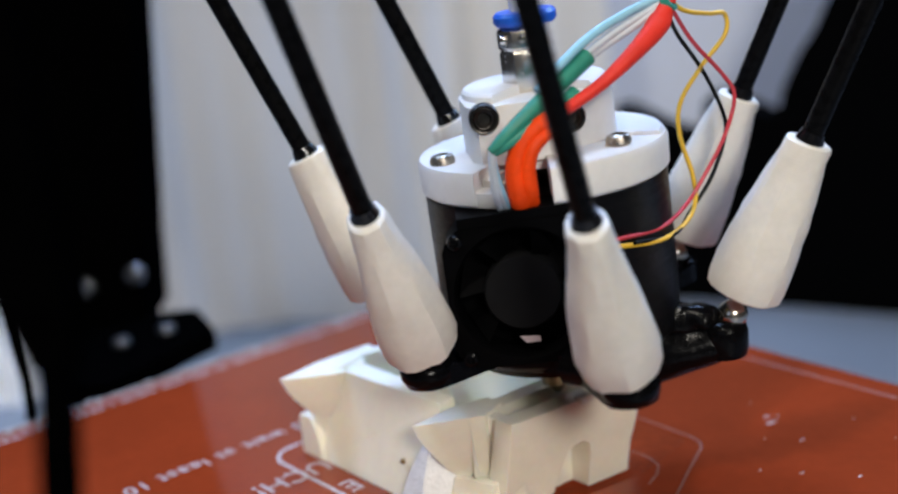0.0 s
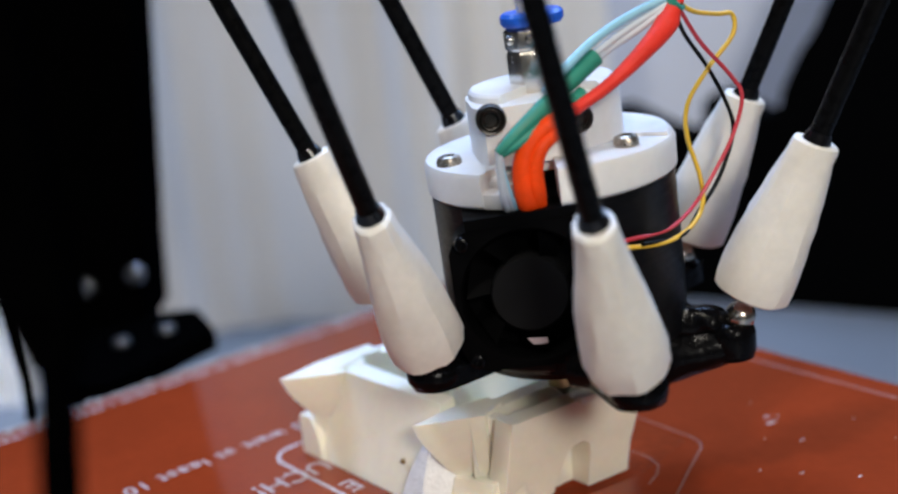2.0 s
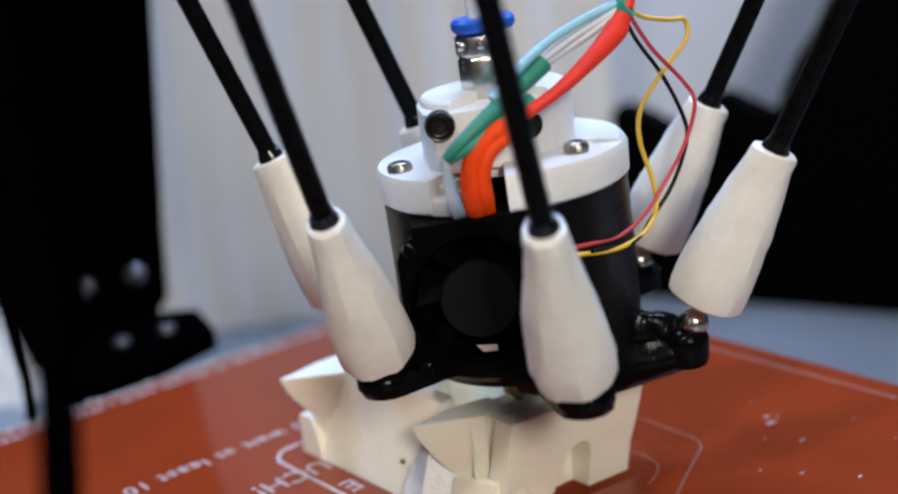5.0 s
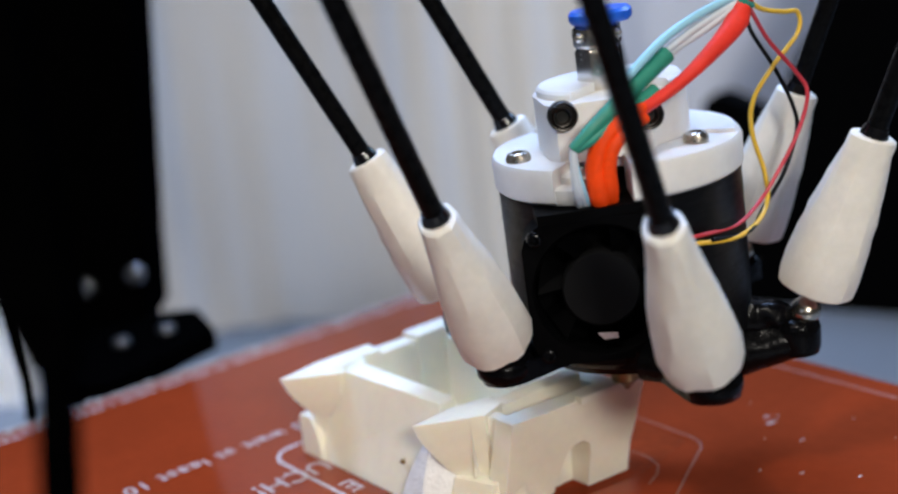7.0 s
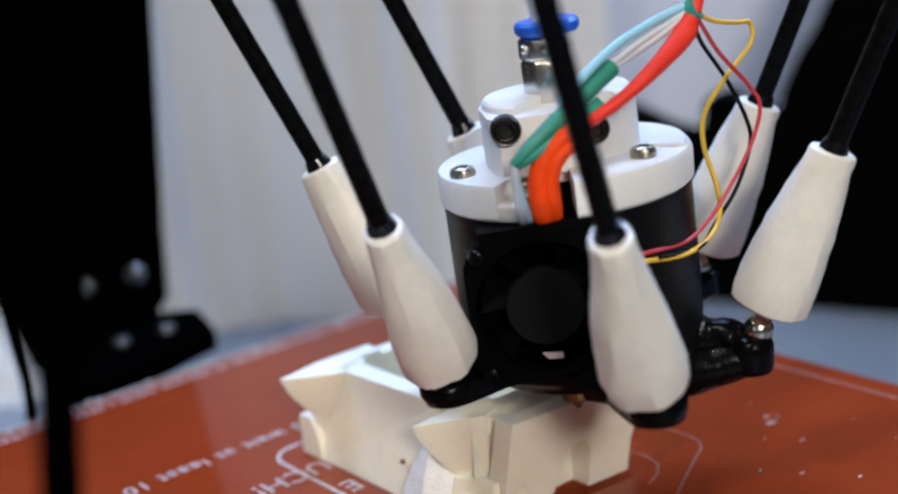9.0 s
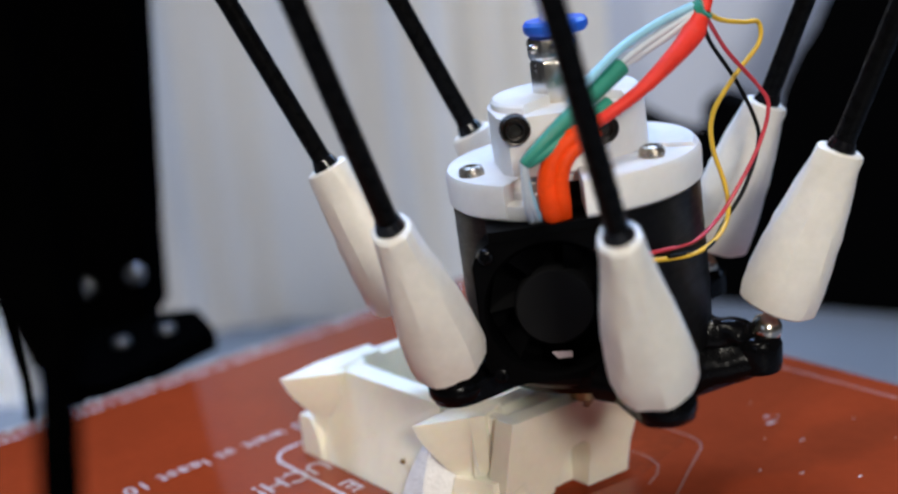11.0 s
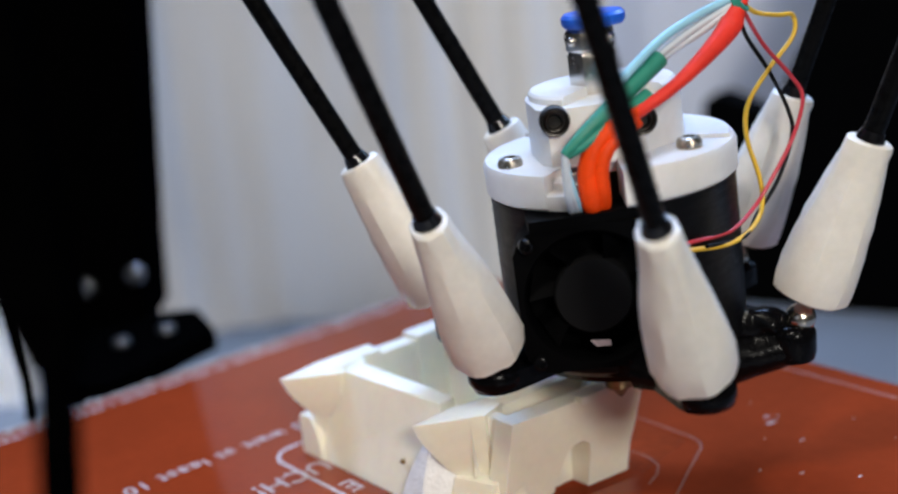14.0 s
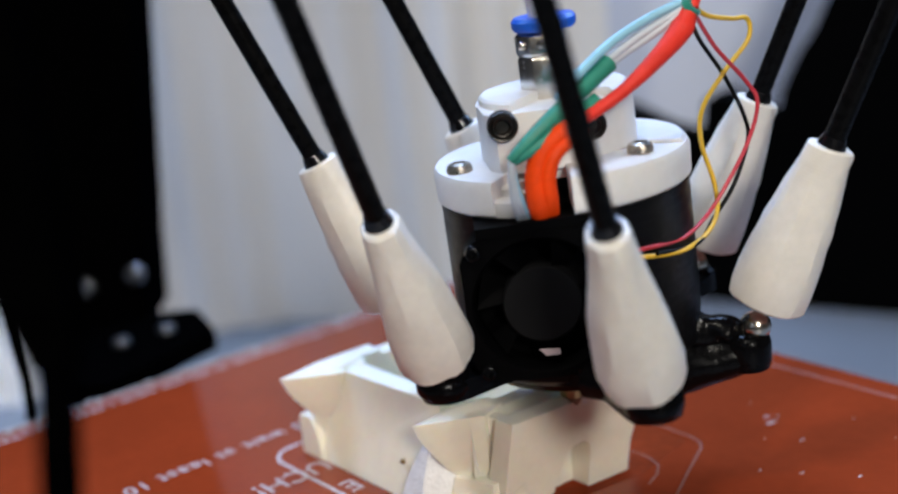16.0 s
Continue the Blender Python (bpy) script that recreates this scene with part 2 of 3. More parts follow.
def dark_chair():
    ob = thing("chair_back", pose(0.1765, 0.68, 0, 0, 0, -30), "black upholstered chair back beside the curtain", "chair")
    shape = [(-86, 7.1), (-83.1, 9.7), (-68.3, 4.0), (-57.1, -1.9), (-42.6, -5.4), (-33.8, 0.3), (-33.8, 10.8), (-30.5, 15.2), (-23.9, 16.5), (-13.0, 11.7), (-3.2, 7.0), (4.3, 5.2), (6.4, 8.4), (8.6, 18.9), (16.6, 36.4), (26.1, 50.5), (30.9, 61.9), (63.2, 119.7), (113.8, 199.8), (181.7, 295.7), (300, 300), (300, -99), (-86, -99)]
    bm = prism(shape, -10, 10, bevel=1.5)
    bmesh.ops.rotate(bm, verts=bm.verts, matrix=Matrix.Rotation(radians(90), 3, "X"))
    part("upholstery", bm, CHAIR, ob, "black woven upholstery")
    part("base_plate", block(-80, 295, -8, 8, -100, -98), BRACKET, ob)


dark_chair()


def bed():
    """Heated bed: its axes run along u (38.5 degrees) and v; the far corner lies at its origin."""
    ob = thing("heated_bed", pose(0.0068, 0.4547, 0, 0, 0, 38.5), "square red printed heating plate with white lettering under glass", "printer bed")
    part("plate", block(-214, 0, -214, 0, -3.2, 0, bevel=0.3), PCB, ob)
    rim = block(-215.5, 1.5, 0.2, 1.8, -3.6, -0.3, bevel=0.3)
    part("glass_edge", rim, RIM, ob, "worn grey glass rim")
    part("plate_edge", block(0.2, 1.8, -215.5, 0, -3.6, -0.3, bevel=0.3), PCB, ob)
    # white outline lines, v counted from the origin towards the viewer
    def line(points, w, name="printed_line", ink=INK):
        bm = bmesh.new()
        path = [Vector((x, y)) for x, y in points]
        left, right = [], []
        for i, p in enumerate(path):
            d = (path[min(i + 1, len(path) - 1)] - path[max(i - 1, 0)]).normalized()
            nrm = Vector((-d.y, d.x)) * w / 2
            left.append([bm.verts.new(((p + nrm).x / 1000, (p + nrm).y / 1000, z)) for z in (0.0, 0.00008)])
            right.append([bm.verts.new(((p - nrm).x / 1000, (p - nrm).y / 1000, z)) for z in (0.0, 0.00008)])
        for i in range(len(path) - 1):
            a, b, c, d = left[i], right[i], right[i + 1], left[i + 1]
            bm.faces.new((a[1], b[1], c[1], d[1]))
            bm.faces.new((a[0], a[1], d[1], d[0]))
            bm.faces.new((b[0], b[1], c[1], c[0]))
        part(name, bm, ink, ob)

    def arc(cx, cy, r, a0, a1, n=10):
        return [(cx + r * math.cos(radians(a0 + (a1 - a0) * k / n)), cy + r * math.sin(radians(a0 + (a1 - a0) * k / n))) for k in range(n + 1)]

    # rounded frame round the middle
    x0, x1, y1, r = -134.5, -56, -75, 7
    line([(-98, y1)] + arc(x0 + r, y1 - r, r, 90, 180) + [(x0, -120)], 1.05)
    line([(-98, y1)] + [(x1 - r, y1)] + arc(x1 - r, y1 - r, r, 90, 0) + [(-56.6, -120), (-57.4, -145), (-57.6, -151), (-58.6, -155), (-61, -157.6), (-73, -163.6), (-84, -169.4)], 0.6, ink=FAINT)
    line([(-74, -141), (-73, -148), (-73.4, -152), (-75, -156), (-78.5, -158.8), (-84, -161)], 0.55, ink=FAINT)
    # dried glue, its brown darkened to include the shade beside the print
    part("glue_shade_film", prism([(-124, -84), (-62, -80), (-58, -118), (-60, -152), (-80, -156), (-122, -150)], 0, 0.03), FILM, ob, "thin brown film of dried glue with shade in its colour", soft=False)
    line([(-6.5, -212), (-6.5, -3.8)], 0.55, ink=WORN)
    line([(-6.2, -3.5), (-212, -3.5)], 0.55)

    def lettering(text, x, y, size, turn=180, spread=1.0):
        cu = bpy.data.curves.new("lettering", "FONT")
        cu.body, cu.size, cu.align_x, cu.align_y = text, size / 1000, "LEFT", "CENTER"
        cu.space_character = spread
        cu.extrude = 0.00005
        draft = bpy.data.objects.new("lettering_draft", cu)
        me = bpy.data.meshes.new_from_object(draft)
        bpy.data.objects.remove(draft)
        me.materials.append(INK)
        t = new("lettering", me)
        t.parent = ob
        t.matrix_basis = pose(x / 1000, y / 1000, 0.00006, 0, 0, turn)
        t["label"] = "white printed lettering"

    lettering("and wait at least 10", -109.5, -65, 6.8, spread=1.12)
    lettering("TOUCH!", -114, -91, 9.0)
    lettering("E", -128, -106, 9.0)
    rng = random.Random(3)
    x = -8.0
    while x > -208:
        w = rng.uniform(0.6, 2.6)
        part("printed_mark", block(x - w, x, -7.6, -6.2, 0, 0.06), INK, ob, soft=False)
        x -= w + rng.choice((0.5, 0.6, 0.8, 2.4))
    for sx, sy, s in ((-38.6, -161.6, 2.4), (-36.4, -158.5, 1.5), (-34.6, -160.5, 0.9), (-57, -184.1, 1.1), (-27.7, -190.1, 0.7), (-42.4, -173.6, 1.3), (-32, -150, 0.7), (-50, -195, 0.8), (-70, -188, 1.6), (-47, -166, 0.6), (-24, -176, 0.6), (-62, -176, 0.7)):
        bm = bmesh.new()
        n = 11
        ring = [bm.verts.new(((sx + s * rng.uniform(0.5, 1.1) * math.cos(6.283 * k / n)) / 1000, (sy + 0.45 * s * rng.uniform(0.5, 1.1) * math.sin(6.283 * k / n)) / 1000, 0.00002)) for k in range(n)]
        top = bm.verts.new((sx / 1000, sy / 1000, 0.0003))
        for k in range(n):
            bm.faces.new((ring[k], ring[(k + 1) % n], top))
        part("residue", bm, SMEAR, ob, "dried smear of glue")
    # crumbs of old glue and chipped glass along the far edge
    bm = bmesh.new()
    for k in range(170):
        x, y, s = -rng.uniform(2, 212), rng.choice((rng.uniform(-2.6, 1.4), rng.uniform(-0.6, 1.6))), rng.uniform(0.25, 0.9)
        lump = bmesh.ops.create_icosphere(bm, subdivisions=1, radius=s / 1000)["verts"]
        for v in lump:
            v.co = Vector((v.co.x * rng.uniform(0.8, 2.2), v.co.y * rng.uniform(0.6, 1.3), v.co.z * 0.5)) + Vector((x, y, 0.1)) / 1000
    crumbs = part("glue_crumbs", bm, RIM, ob, "whitish crumbs of old glue along the edge")
    crumbs["kind"] = "stuff"
    return ob


bed()


def base_frame():
    ob = thing("bed_stand", pose(0.0068, 0.4547, 0, 0, 0, 38.5), "black stand that carries the heated bed", "stand")
    part("deck", block(-205, -9, -205, -9, -14, -3.2, bevel=1), BRACKET, ob)
    for x in (-195, -20):
        for y in (-195, -20):
            part("foot", lathe([(0, -100), (8, -100), (8, -14), (0, -14)], 20, centre=(x, y)), BRACKET, ob)


base_frame()


# ---- printed workpiece on the bed ----
def loft(levels, bevel=0.5):
    """Solid through polygons of equal corner count; levels are (z, points), millimetres."""
    bm = bmesh.new()
    rows = [[bm.verts.new((x / 1000, y / 1000, z / 1000)) for x, y in pts] for z, pts in levels]
    n = len(rows[0])
    bm.faces.new(rows[0][::-1])
    bm.faces.new(rows[-1])
    for a, b in zip(rows, rows[1:]):
        for k in range(n):
            bm.faces.new((a[k], a[(k + 1) % n], b[(k + 1) % n], b[k]))
    if bevel:
        bevelled(bm, bevel / 1000, 2, 35)
    return bm


def workpiece():
    """Ivory tray; x and y run along the bed's edges, from the left base corner."""
    ob = thing("printed_part", pose(-0.0422, 0.3129, 0.0001, 0, 0, 38.5), "ivory printed plastic tray with flared corner wings, unfinished", "printed part")
    part("tray_floor", block(2, 47, -64, -2, 0, 2.4), IVORY, ob)
    part("side_wall", loft([(0, [(0.2, -8), (0.2, -56), (9, -56), (9, -8)]), (24, [(5.6, -10), (7.2, -50), (12.2, -49), (12, -10)])]), IVORY, ob)
    wing = []
    for z, tip, pull in ((0, 0.8, -11), (11, 0.8, -12), (13.5, -1.2, -12.6), (17, -4.2, -13.4), (20.5, -6.4, -14), (24, -8.0, -14.6)):
        wing.append((z, [(tip, -5.6), (min(5, tip + 13), -3.2), (14, -3.2), (14, -12.4), (4.2, pull)]))
    part("corner_wing", loft(wing), IVORY, ob)
    part("corner_foot", loft([(0, [(-0.2, 0), (-0.2, -9), (7, -9), (7, 0)]), (8, [(-0.2, 0), (-0.2, -7), (6, -7), (6, 0)]), (10.6, [(-0.2, 0), (0.2, -4), (3, -4), (3, 0)])]), IVORY, ob)
    part("back_wall", block(13.8, 21, -9, -3.2, 0, 24, bevel=0.3), IVORY, ob)
    part("back_wall", block(20.8, 33.2, -8.4, -3.6, 0, 22.6, bevel=0.3), IVORY, ob)
    part("back_wall", block(33, 48, -9.4, -3.2, 0, 24, bevel=0.3), IVORY, ob)
    part("end_wall", block(42, 47.6, -67, -9.2, 0, 21.5, bevel=0.4), IVORY, ob)
    wing = []
    for z, tip in ((0, 6.5), (7, 6.0), (10, 4.0), (13.5, 1.4), (17, -1.2), (20.5, -3.4), (24, -4.9)):
        wing.append((z, [(tip, -54.8), (8, -53.6), (17, -55.5), (17, -60.5), (9.5, -63)]))
    part("corner_wing", loft(wing), IVORY, ob)
    part("rail", block(16.8, 42.2, -60.5, -56, 0, 23.2, bevel=0.4), IVORY, ob)
    part("buttress", loft([(0, [(-2.0, -43), (-3.2, -53), (6, -58), (7, -45)]), (8, [(-0.4, -45.5), (-1.6, -52.5), (6, -56.5), (6.5, -46)]), (18, [(3.4, -49.6), (2.4, -51.8), (6, -53), (6.5, -49.8)])], 0.5), SUPPORT, ob, "crumbly white support wedge")
    part("front_foot", loft([(0, [(2, -56), (4, -68), (26, -66.5), (26, -56)]), (9, [(4, -57), (7, -67), (26, -65.5), (26, -57)])], 0.5), IVORY, ob)
    # outer slab with a round-topped recess near its foot; it leans outwards as it rises
    face = [(8.0, 0), (21.5, 0), (22.6, 3.5), (24, 7.5), (25.6, 10.8), (28, 12.6), (30.6, 12.9), (32.6, 11.4), (33, 8.6), (33, 0), (45.2, 0), (45.4, 8), (46.4, 12), (48.4, 24), (9.6, 24)]
    bm = bmesh.new()
    front = [bm.verts.new((x / 1000, -(68.0 + 0.155 * z + 0.09 * (x - 6)) / 1000, z / 1000)) for x, z in face]
    back = [bm.verts.new((x / 1000, -(61.5 + 0.205 * z + 0.09 * (x - 6)) / 1000, z / 1000)) for x, z in face]
    bm.faces.new(front)
    bm.faces.new(back[::-1])
    for k in range(len(face)):
        q = (k + 1) % len(face)
        bm.faces.new((front[k], back[k], back[q], front[q]))
    part("outer_slab", bevelled(bm, 0.0005, 2, 35), IVORY, ob)
    part("recess_back", block(24, 34, -65, -62, 0, 12), IVORY, ob)
    part("top_lip", loft([(23.6, [(28, -75.2), (48, -76.0), (48, -73.4), (28, -72.4)]), (25.0, [(28.2, -75.0), (48, -75.8), (48, -73.8), (28.2, -72.8)])], 0.2), IVORY, ob)
    part("groove_fill", block(10.5, 20, -67.5, -60.5, 0, 13, bevel=0.5), IVORY, ob)
    groove = [(8.1 + 3.4 * math.cos(radians(a)), -65.3 + 4.6 * math.sin(radians(a))) for a in range(-60, 121, 20)]
    part("groove_column", prism(groove + [(14, -60.5), (14, -70)], 0, 23.0, bevel=0.3), IVORY, ob)
    part("wall_speck", ball(0.7, None, (1.9, -40.5, 8.8), 10), AGED, ob, "small brown burnt speck")
    return ob


workpiece()


# ---- the print head ----
HEAD = Vector((0.01534, 0.27887, 0.024))
LEAN = pose(0, 0, 0, 0, -3, 0)
CX = 3.2


def screw(parent, at, r=2.7, material=STEEL, turn=(0, 0, 0), label="", h=2.0):
    """Pan-head screw with a hexagonal socket; its axis is local z."""
    bm = lathe([(0, 0), (r, 0), (r, h * 0.45), (r * 0.85, h * 0.85), (r * 0.55, h), (r * 0.5, h), (r * 0.5, h * 0.4), (0, h * 0.4)], 24)
    return part("screw", bm, material, parent, label, pose(at[0] / 1000, at[1] / 1000, at[2] / 1000, *turn))


JOINT = {"B": (-28.0, -21.0, 19.8), "D": (11.4, -45.0, 19.0), "F": (39.1, -11.5, 17.6), "E": (33.7, 24.2, 22.0), "A": (-35.3, 14.9, 21.5), "C": (-1.9, 27.9, 22.3)}


def print_head():
    head = thing("print_head", Matrix.Translation(HEAD) @ LEAN, "black and white delta print head with fan and wires", "print head")
    # round duct with layer ridges
    duct = lathe([(0, 15), (24.5, 15), (25.8, 16.2)] + [(26.2 + 0.4 * min(1, k / 30) + (0.035 if k % 2 else -0.02) + 0.03 * math.sin(k * 2.3), 16.6 + k * 0.37) for k in range(94)] + [(26.5, 51.5), (0, 51.5)], 72, centre=(CX, 0))
    for v in duct.verts:
        if v.co.z > 0.0185 and -0.022 < v.co.x < 0.0098:
            v.co.y = max(v.co.y, -0.0172)
        a = math.atan2(v.co.y, v.co.x - CX / 1000)
        v.co += Vector((math.cos(a), math.sin(a), 0)) * 0.00012 * noise.noise((9 * math.cos(a), 9 * math.sin(a), v.co.z * 900))
    part("duct", duct, DUCT, head, "glossy black printed duct")
    # white cap, open at the front for the wires
    cap = lathe([(14, 51.7), (26.4, 51.7), (27.2, 52.4), (27.4, 58.0), (26.8, 59.2), (14, 59.6)], 60, centre=(CX, 0), sweep=(-91.5, 233.6))
    part("cap", cap, WHITE, head, "white printed cap ring")
    part("cap_disc", lathe([(0, 56.4), (15, 56.4), (15, 59.4), (0, 59.4)], 40, centre=(CX, 1)), WHITE, head)
    # clamp block for the tube fitting
    arc = [(CX + 16.6 * math.cos(radians(a)), 16.6 * math.sin(radians(a))) for a in range(-15, 201, 9)]
    block_plan = [(CX + 6.0, -15.6), (CX + 7.6, -12.2), (CX + 12.2, -9.6), (CX + 15.2, -7.0)] + arc + [(CX - 15.4, -12.6), (CX - 13.6, -15.6)]
    part("clamp", prism(block_plan, 58.8, 71.2, bevel=0.5), WHITE, head, "white printed clamp")
    part("clamp_lip", lathe([(5.6, 71.0), (15.8, 71.0), (15.8, 72.4), (15.2, 73.0), (5.6, 73.2)], 26, centre=(CX, 0), sweep=(95, 232)), WHITE, head)
    part("clamp_lip", lathe([(5.6, 71.0), (15.8, 71.0), (15.8, 72.4), (15.2, 73.0), (5.6, 73.2)], 26, centre=(CX, 0), sweep=(-46, 80)), WHITE, head)
    part("cap_step", lathe([(17, 51.8), (26.6, 51.8), (27.0, 52.4), (27.0, 55.0), (26.4, 55.5), (17, 55.5)], 6, centre=(CX, 0), sweep=(233.6, 242.6)), WHITE, head)
    part("cap_step", lathe([(17, 51.8), (23.6, 51.8), (24.0, 52.4), (24.0, 57.0), (23.4, 57.5), (17, 57.5)], 5, centre=(CX, 0), sweep=(233.6, 239.6)), WHITE, head)
    part("cap_ridge", lathe([(16, 59.2), (26.6, 59.2), (26.0, 60.1), (16, 60.2)], 30, centre=(CX, 0), sweep=(-22, 128)), WHITE, head)
    for x in (-8.9, 8.7):
        bm = lathe([(0, 0.25), (1.4, 0.25), (1.4, 1.1), (1.7, 1.5), (2.0, 1.6), (2.2, 1.0), (2.4, 0.9), (2.6, 1.5), (2.9, 1.6), (3.15, 1.2), (3.15, -1), (0, -1)], 28)
        part("socket_screw", bm, DARKSTEEL, head, "black socket screw in the clamp", pose(x / 1000, -0.0155, 0.0690 if x < 0 else 0.0668, 90, 0, 0))
    screw(head, (-18.6, -8, 59.3), material=SCREW)
    screw(head, (18.2, -14.2, 59.6), material=SCREW)
    screw(head, (-3, 22, 59.3), material=SCREW)
    # push-in fitting
    fit_bm = lathe([(0, 71.0), (5.2, 71.0), (5.2, 79.5), (4.7, 80), (5.3, 80.6), (5.3, 84.3), (4.4, 85), (0, 85)], 6, centre=(1.8, 0))
    part("fitting_body", bevelled(fit_bm, 0.0003), NICKEL, head, "nickel-plated tube fitting")
    for k in range(6):
        a = radians(60 * k + 30)
        part("fitting_stud", ball(1.1, centre=(1.8 + 4.7 * math.cos(a), 4.7 * math.sin(a), 82.6), seg=10), NICKEL, head)
    ring = lathe([(2.2, 85), (6.2, 85.2), (6.8, 86), (6.8, 87.3), (6.2, 88), (2.2, 88)], 36, centre=(3.0, 0))
    part("release_ring", ring, BLUE, head, "blue plastic release ring")
    part("feed_tube", cable([(2.2, 0, 84), (1.5, 0, 95), (0, 2, 110), (-2, 6, 130)], 2.0), TUBE, head, "white feed tube")

    part("fan_shroud", block(-17.5, 9.5, -26.4, -16, 49.2, 51.4, bevel=0.5), FAN, head, "black bridge over the fan")
    # square fan; its shaft is local z and points at the viewer
    turn = pose(-0.0058, -0.0235, 0.0340, 90, 0, -5)
    frame_bm = bmesh.new()
    n = 48
    rows = []
    for k in range(n):
        a = 2 * math.pi * (k + 0.5) / n
        c, s = math.cos(a), math.sin(a)
        q = 15.4 / max(abs(c), abs(s))
        q = min(q, 19.2)
        rows.append([frame_bm.verts.new((x / 1000, y / 1000, z / 1000)) for x, y, z in
                     ((q * c, q * s, -6), (q * c, q * s, 3.0), (14.2 * c, 14.2 * s, 3.0), (13.6 * c, 13.6 * s, 2.2), (13.6 * c, 13.6 * s, -6))])
    for k in range(n):
        a, b = rows[k], rows[(k + 1) % n]
        for i in range(5):
            frame_bm.faces.new((a[i], b[i], b[(i + 1) % 5], a[(i + 1) % 5]))
    fan = part("cooling_fan", frame_bm, FAN, head, "small square black cooling fan", turn)
    part("fan_back", lathe([(0, -5.9), (13.8, -5.9), (13.8, -5.2), (0, -5.2)], 32), FAN, fan)
    hub = lathe([(0, -5), (8.1, -5), (8.1, 1.6), (7.7, 2.1), (0, 2.1)], 40)
    part("hub", hub, HUB, fan, "dark grey fan hub")
    for k in range(7):
        a = 2 * math.pi * k / 7
        bm = bmesh.new()
        inner, outer = [], []
        for j, r in enumerate((7.8, 10, 13.2)):
            for lift, store in ((-3.6, inner), (1.2, outer)):
                b = a + (0.32 if store is outer else -0.16) + 0.06 * j
                store.append([bm.verts.new((r * math.cos(b) / 1000, r * math.sin(b) / 1000, (lift + d) / 1000)) for d in (0, 0.5)])
        for j in range(2):
            for d in (0, 1):
                bm.faces.new((inner[j][d], inner[j + 1][d], outer[j + 1][d], outer[j][d]))
        part("blade", bm, FAN, fan)
    # pale plate set before the blades for a bright slot seen through them
    part("slot_patch", prism([(-0.6, -11.0), (2.4, -11.0), (2.3, -9.8), (-1.8, -9.5)], 1.8, 2.1), PATCH, fan, "small pale patch for a bright slot behind the blades")
    for x in (-12.4, 12.4):
        for y in (-12.6, 12.6):
            screw(fan, (x, y, 3.0), 1.7, BLACK, label="black screw")

    # platform with six arms that carry ball studs
    cx, cy = CX, 2.0
    outline = []
    order = ["D", "F", "E", "C", "A", "B"]
    for k, key in enumerate(order):
        jx, jy, _ = JOINT[key]
        d = Vector((jx - cx, jy - cy))
        length, d = d.length * (0.6 if key == "F" else 1.0), d.normalized()
        s = Vector((-d.y, d.x))
        for side, reach in ((-7.0, length * 0.62), (-5.6, length - 1.0), (-4.0, length + 3.2), (0, length + 5.0), (4.0, length + 3.2), (5.6, length - 1.0), (7.0, length * 0.62)):
            outline.append((cx + d.x * reach + s.x * side, cy + d.y * reach + s.y * side))
        nx, ny, _ = JOINT[order[(k + 1) % 6]]
        mid = Vector(((jx + nx) / 2 - cx, (jy + ny) / 2 - cy))
        mid = mid.normalized() * min(27.0, mid.length)
        outline.append((cx + mid.x, cy + mid.y))
    loop = spline([(x, y, 0) for x, y in outline] + [(outline[0][0], outline[0][1], 0)], 3)[:-1]
    part("platform", prism([(q.x, q.y) for q in loop], 15.6, 19.8, bevel=1.4), BLACK, head, "glossy black platform with six arms")
    part("underside_ring", lathe([(17, 12.8), (22, 12.8), (23.5, 15.2), (15, 15.2)], 48, centre=(CX, 0)), BLACK, head)
    for key in order:
        x, y, z = JOINT[key]
        if key in "BD":
            bm = lathe([(0, 14.9), (3.0, 14.9), (5.0, 15.8), (5.9, 17.4), (5.9, 19.2), (5.0, 20.8), (3.0, 21.6), (0, 21.6)], 28, centre=(x, y))
        else:
            low = 7.8 if key == "F" else 14.2
            bm = lathe([(0, low), (2.6, low), (4.4, low + 0.8), (4.9, low + 2.4), (5.0, z - 3.4), (4.6, z - 1.8), (3.4, z - 0.9), (0, z - 0.9)], 28, centre=(x - (1.9 if key == "F" else 0), y))
        part("boss", bm, BLACK, head)
        stud = lathe([(0, z - 4.5), (2.0, z - 4.5), (2.0, z), (0, z)], 16, centre=(x, y))
        part("ball_stud", ball(3.4, stud, (x, y, z), 24), STEEL, head, "polished steel ball stud")
    web = cable([(15, -4, 9.4), (22, -7, 10.0), (30, -9.4, 11.0), (36.6, -11.4, 11.6)], [8.2, 7.6, 5.8, 4.2], 20, flat=0.95)
    rough(web, 0.0005, 200)
    part("arm_web", web, BLACK, head)
    part("arm_web", cable([(3, -27, 18), (7, -34, 18.5), (10.5, -41, 18.4), (11.4, -45, 17.6)], [5.5, 4.6, 4.4, 3.6], flat=0.7), BLACK, head)
    part("arm_web", cable([(-17, -15, 19), (-22, -18, 18.6), (-27, -20.5, 17.6)], [5, 4.2, 3], flat=0.7), BLACK, head)
    web = cable([(22, -6, 16), (26, -8, 17.2), (30, -9.4, 17.4), (33.6, -10.6, 17.0), (36, -11, 15.6)], [5.0, 4.4, 3.6, 3.0, 2.0], 20)
    rough(web, 0.0011, 260)
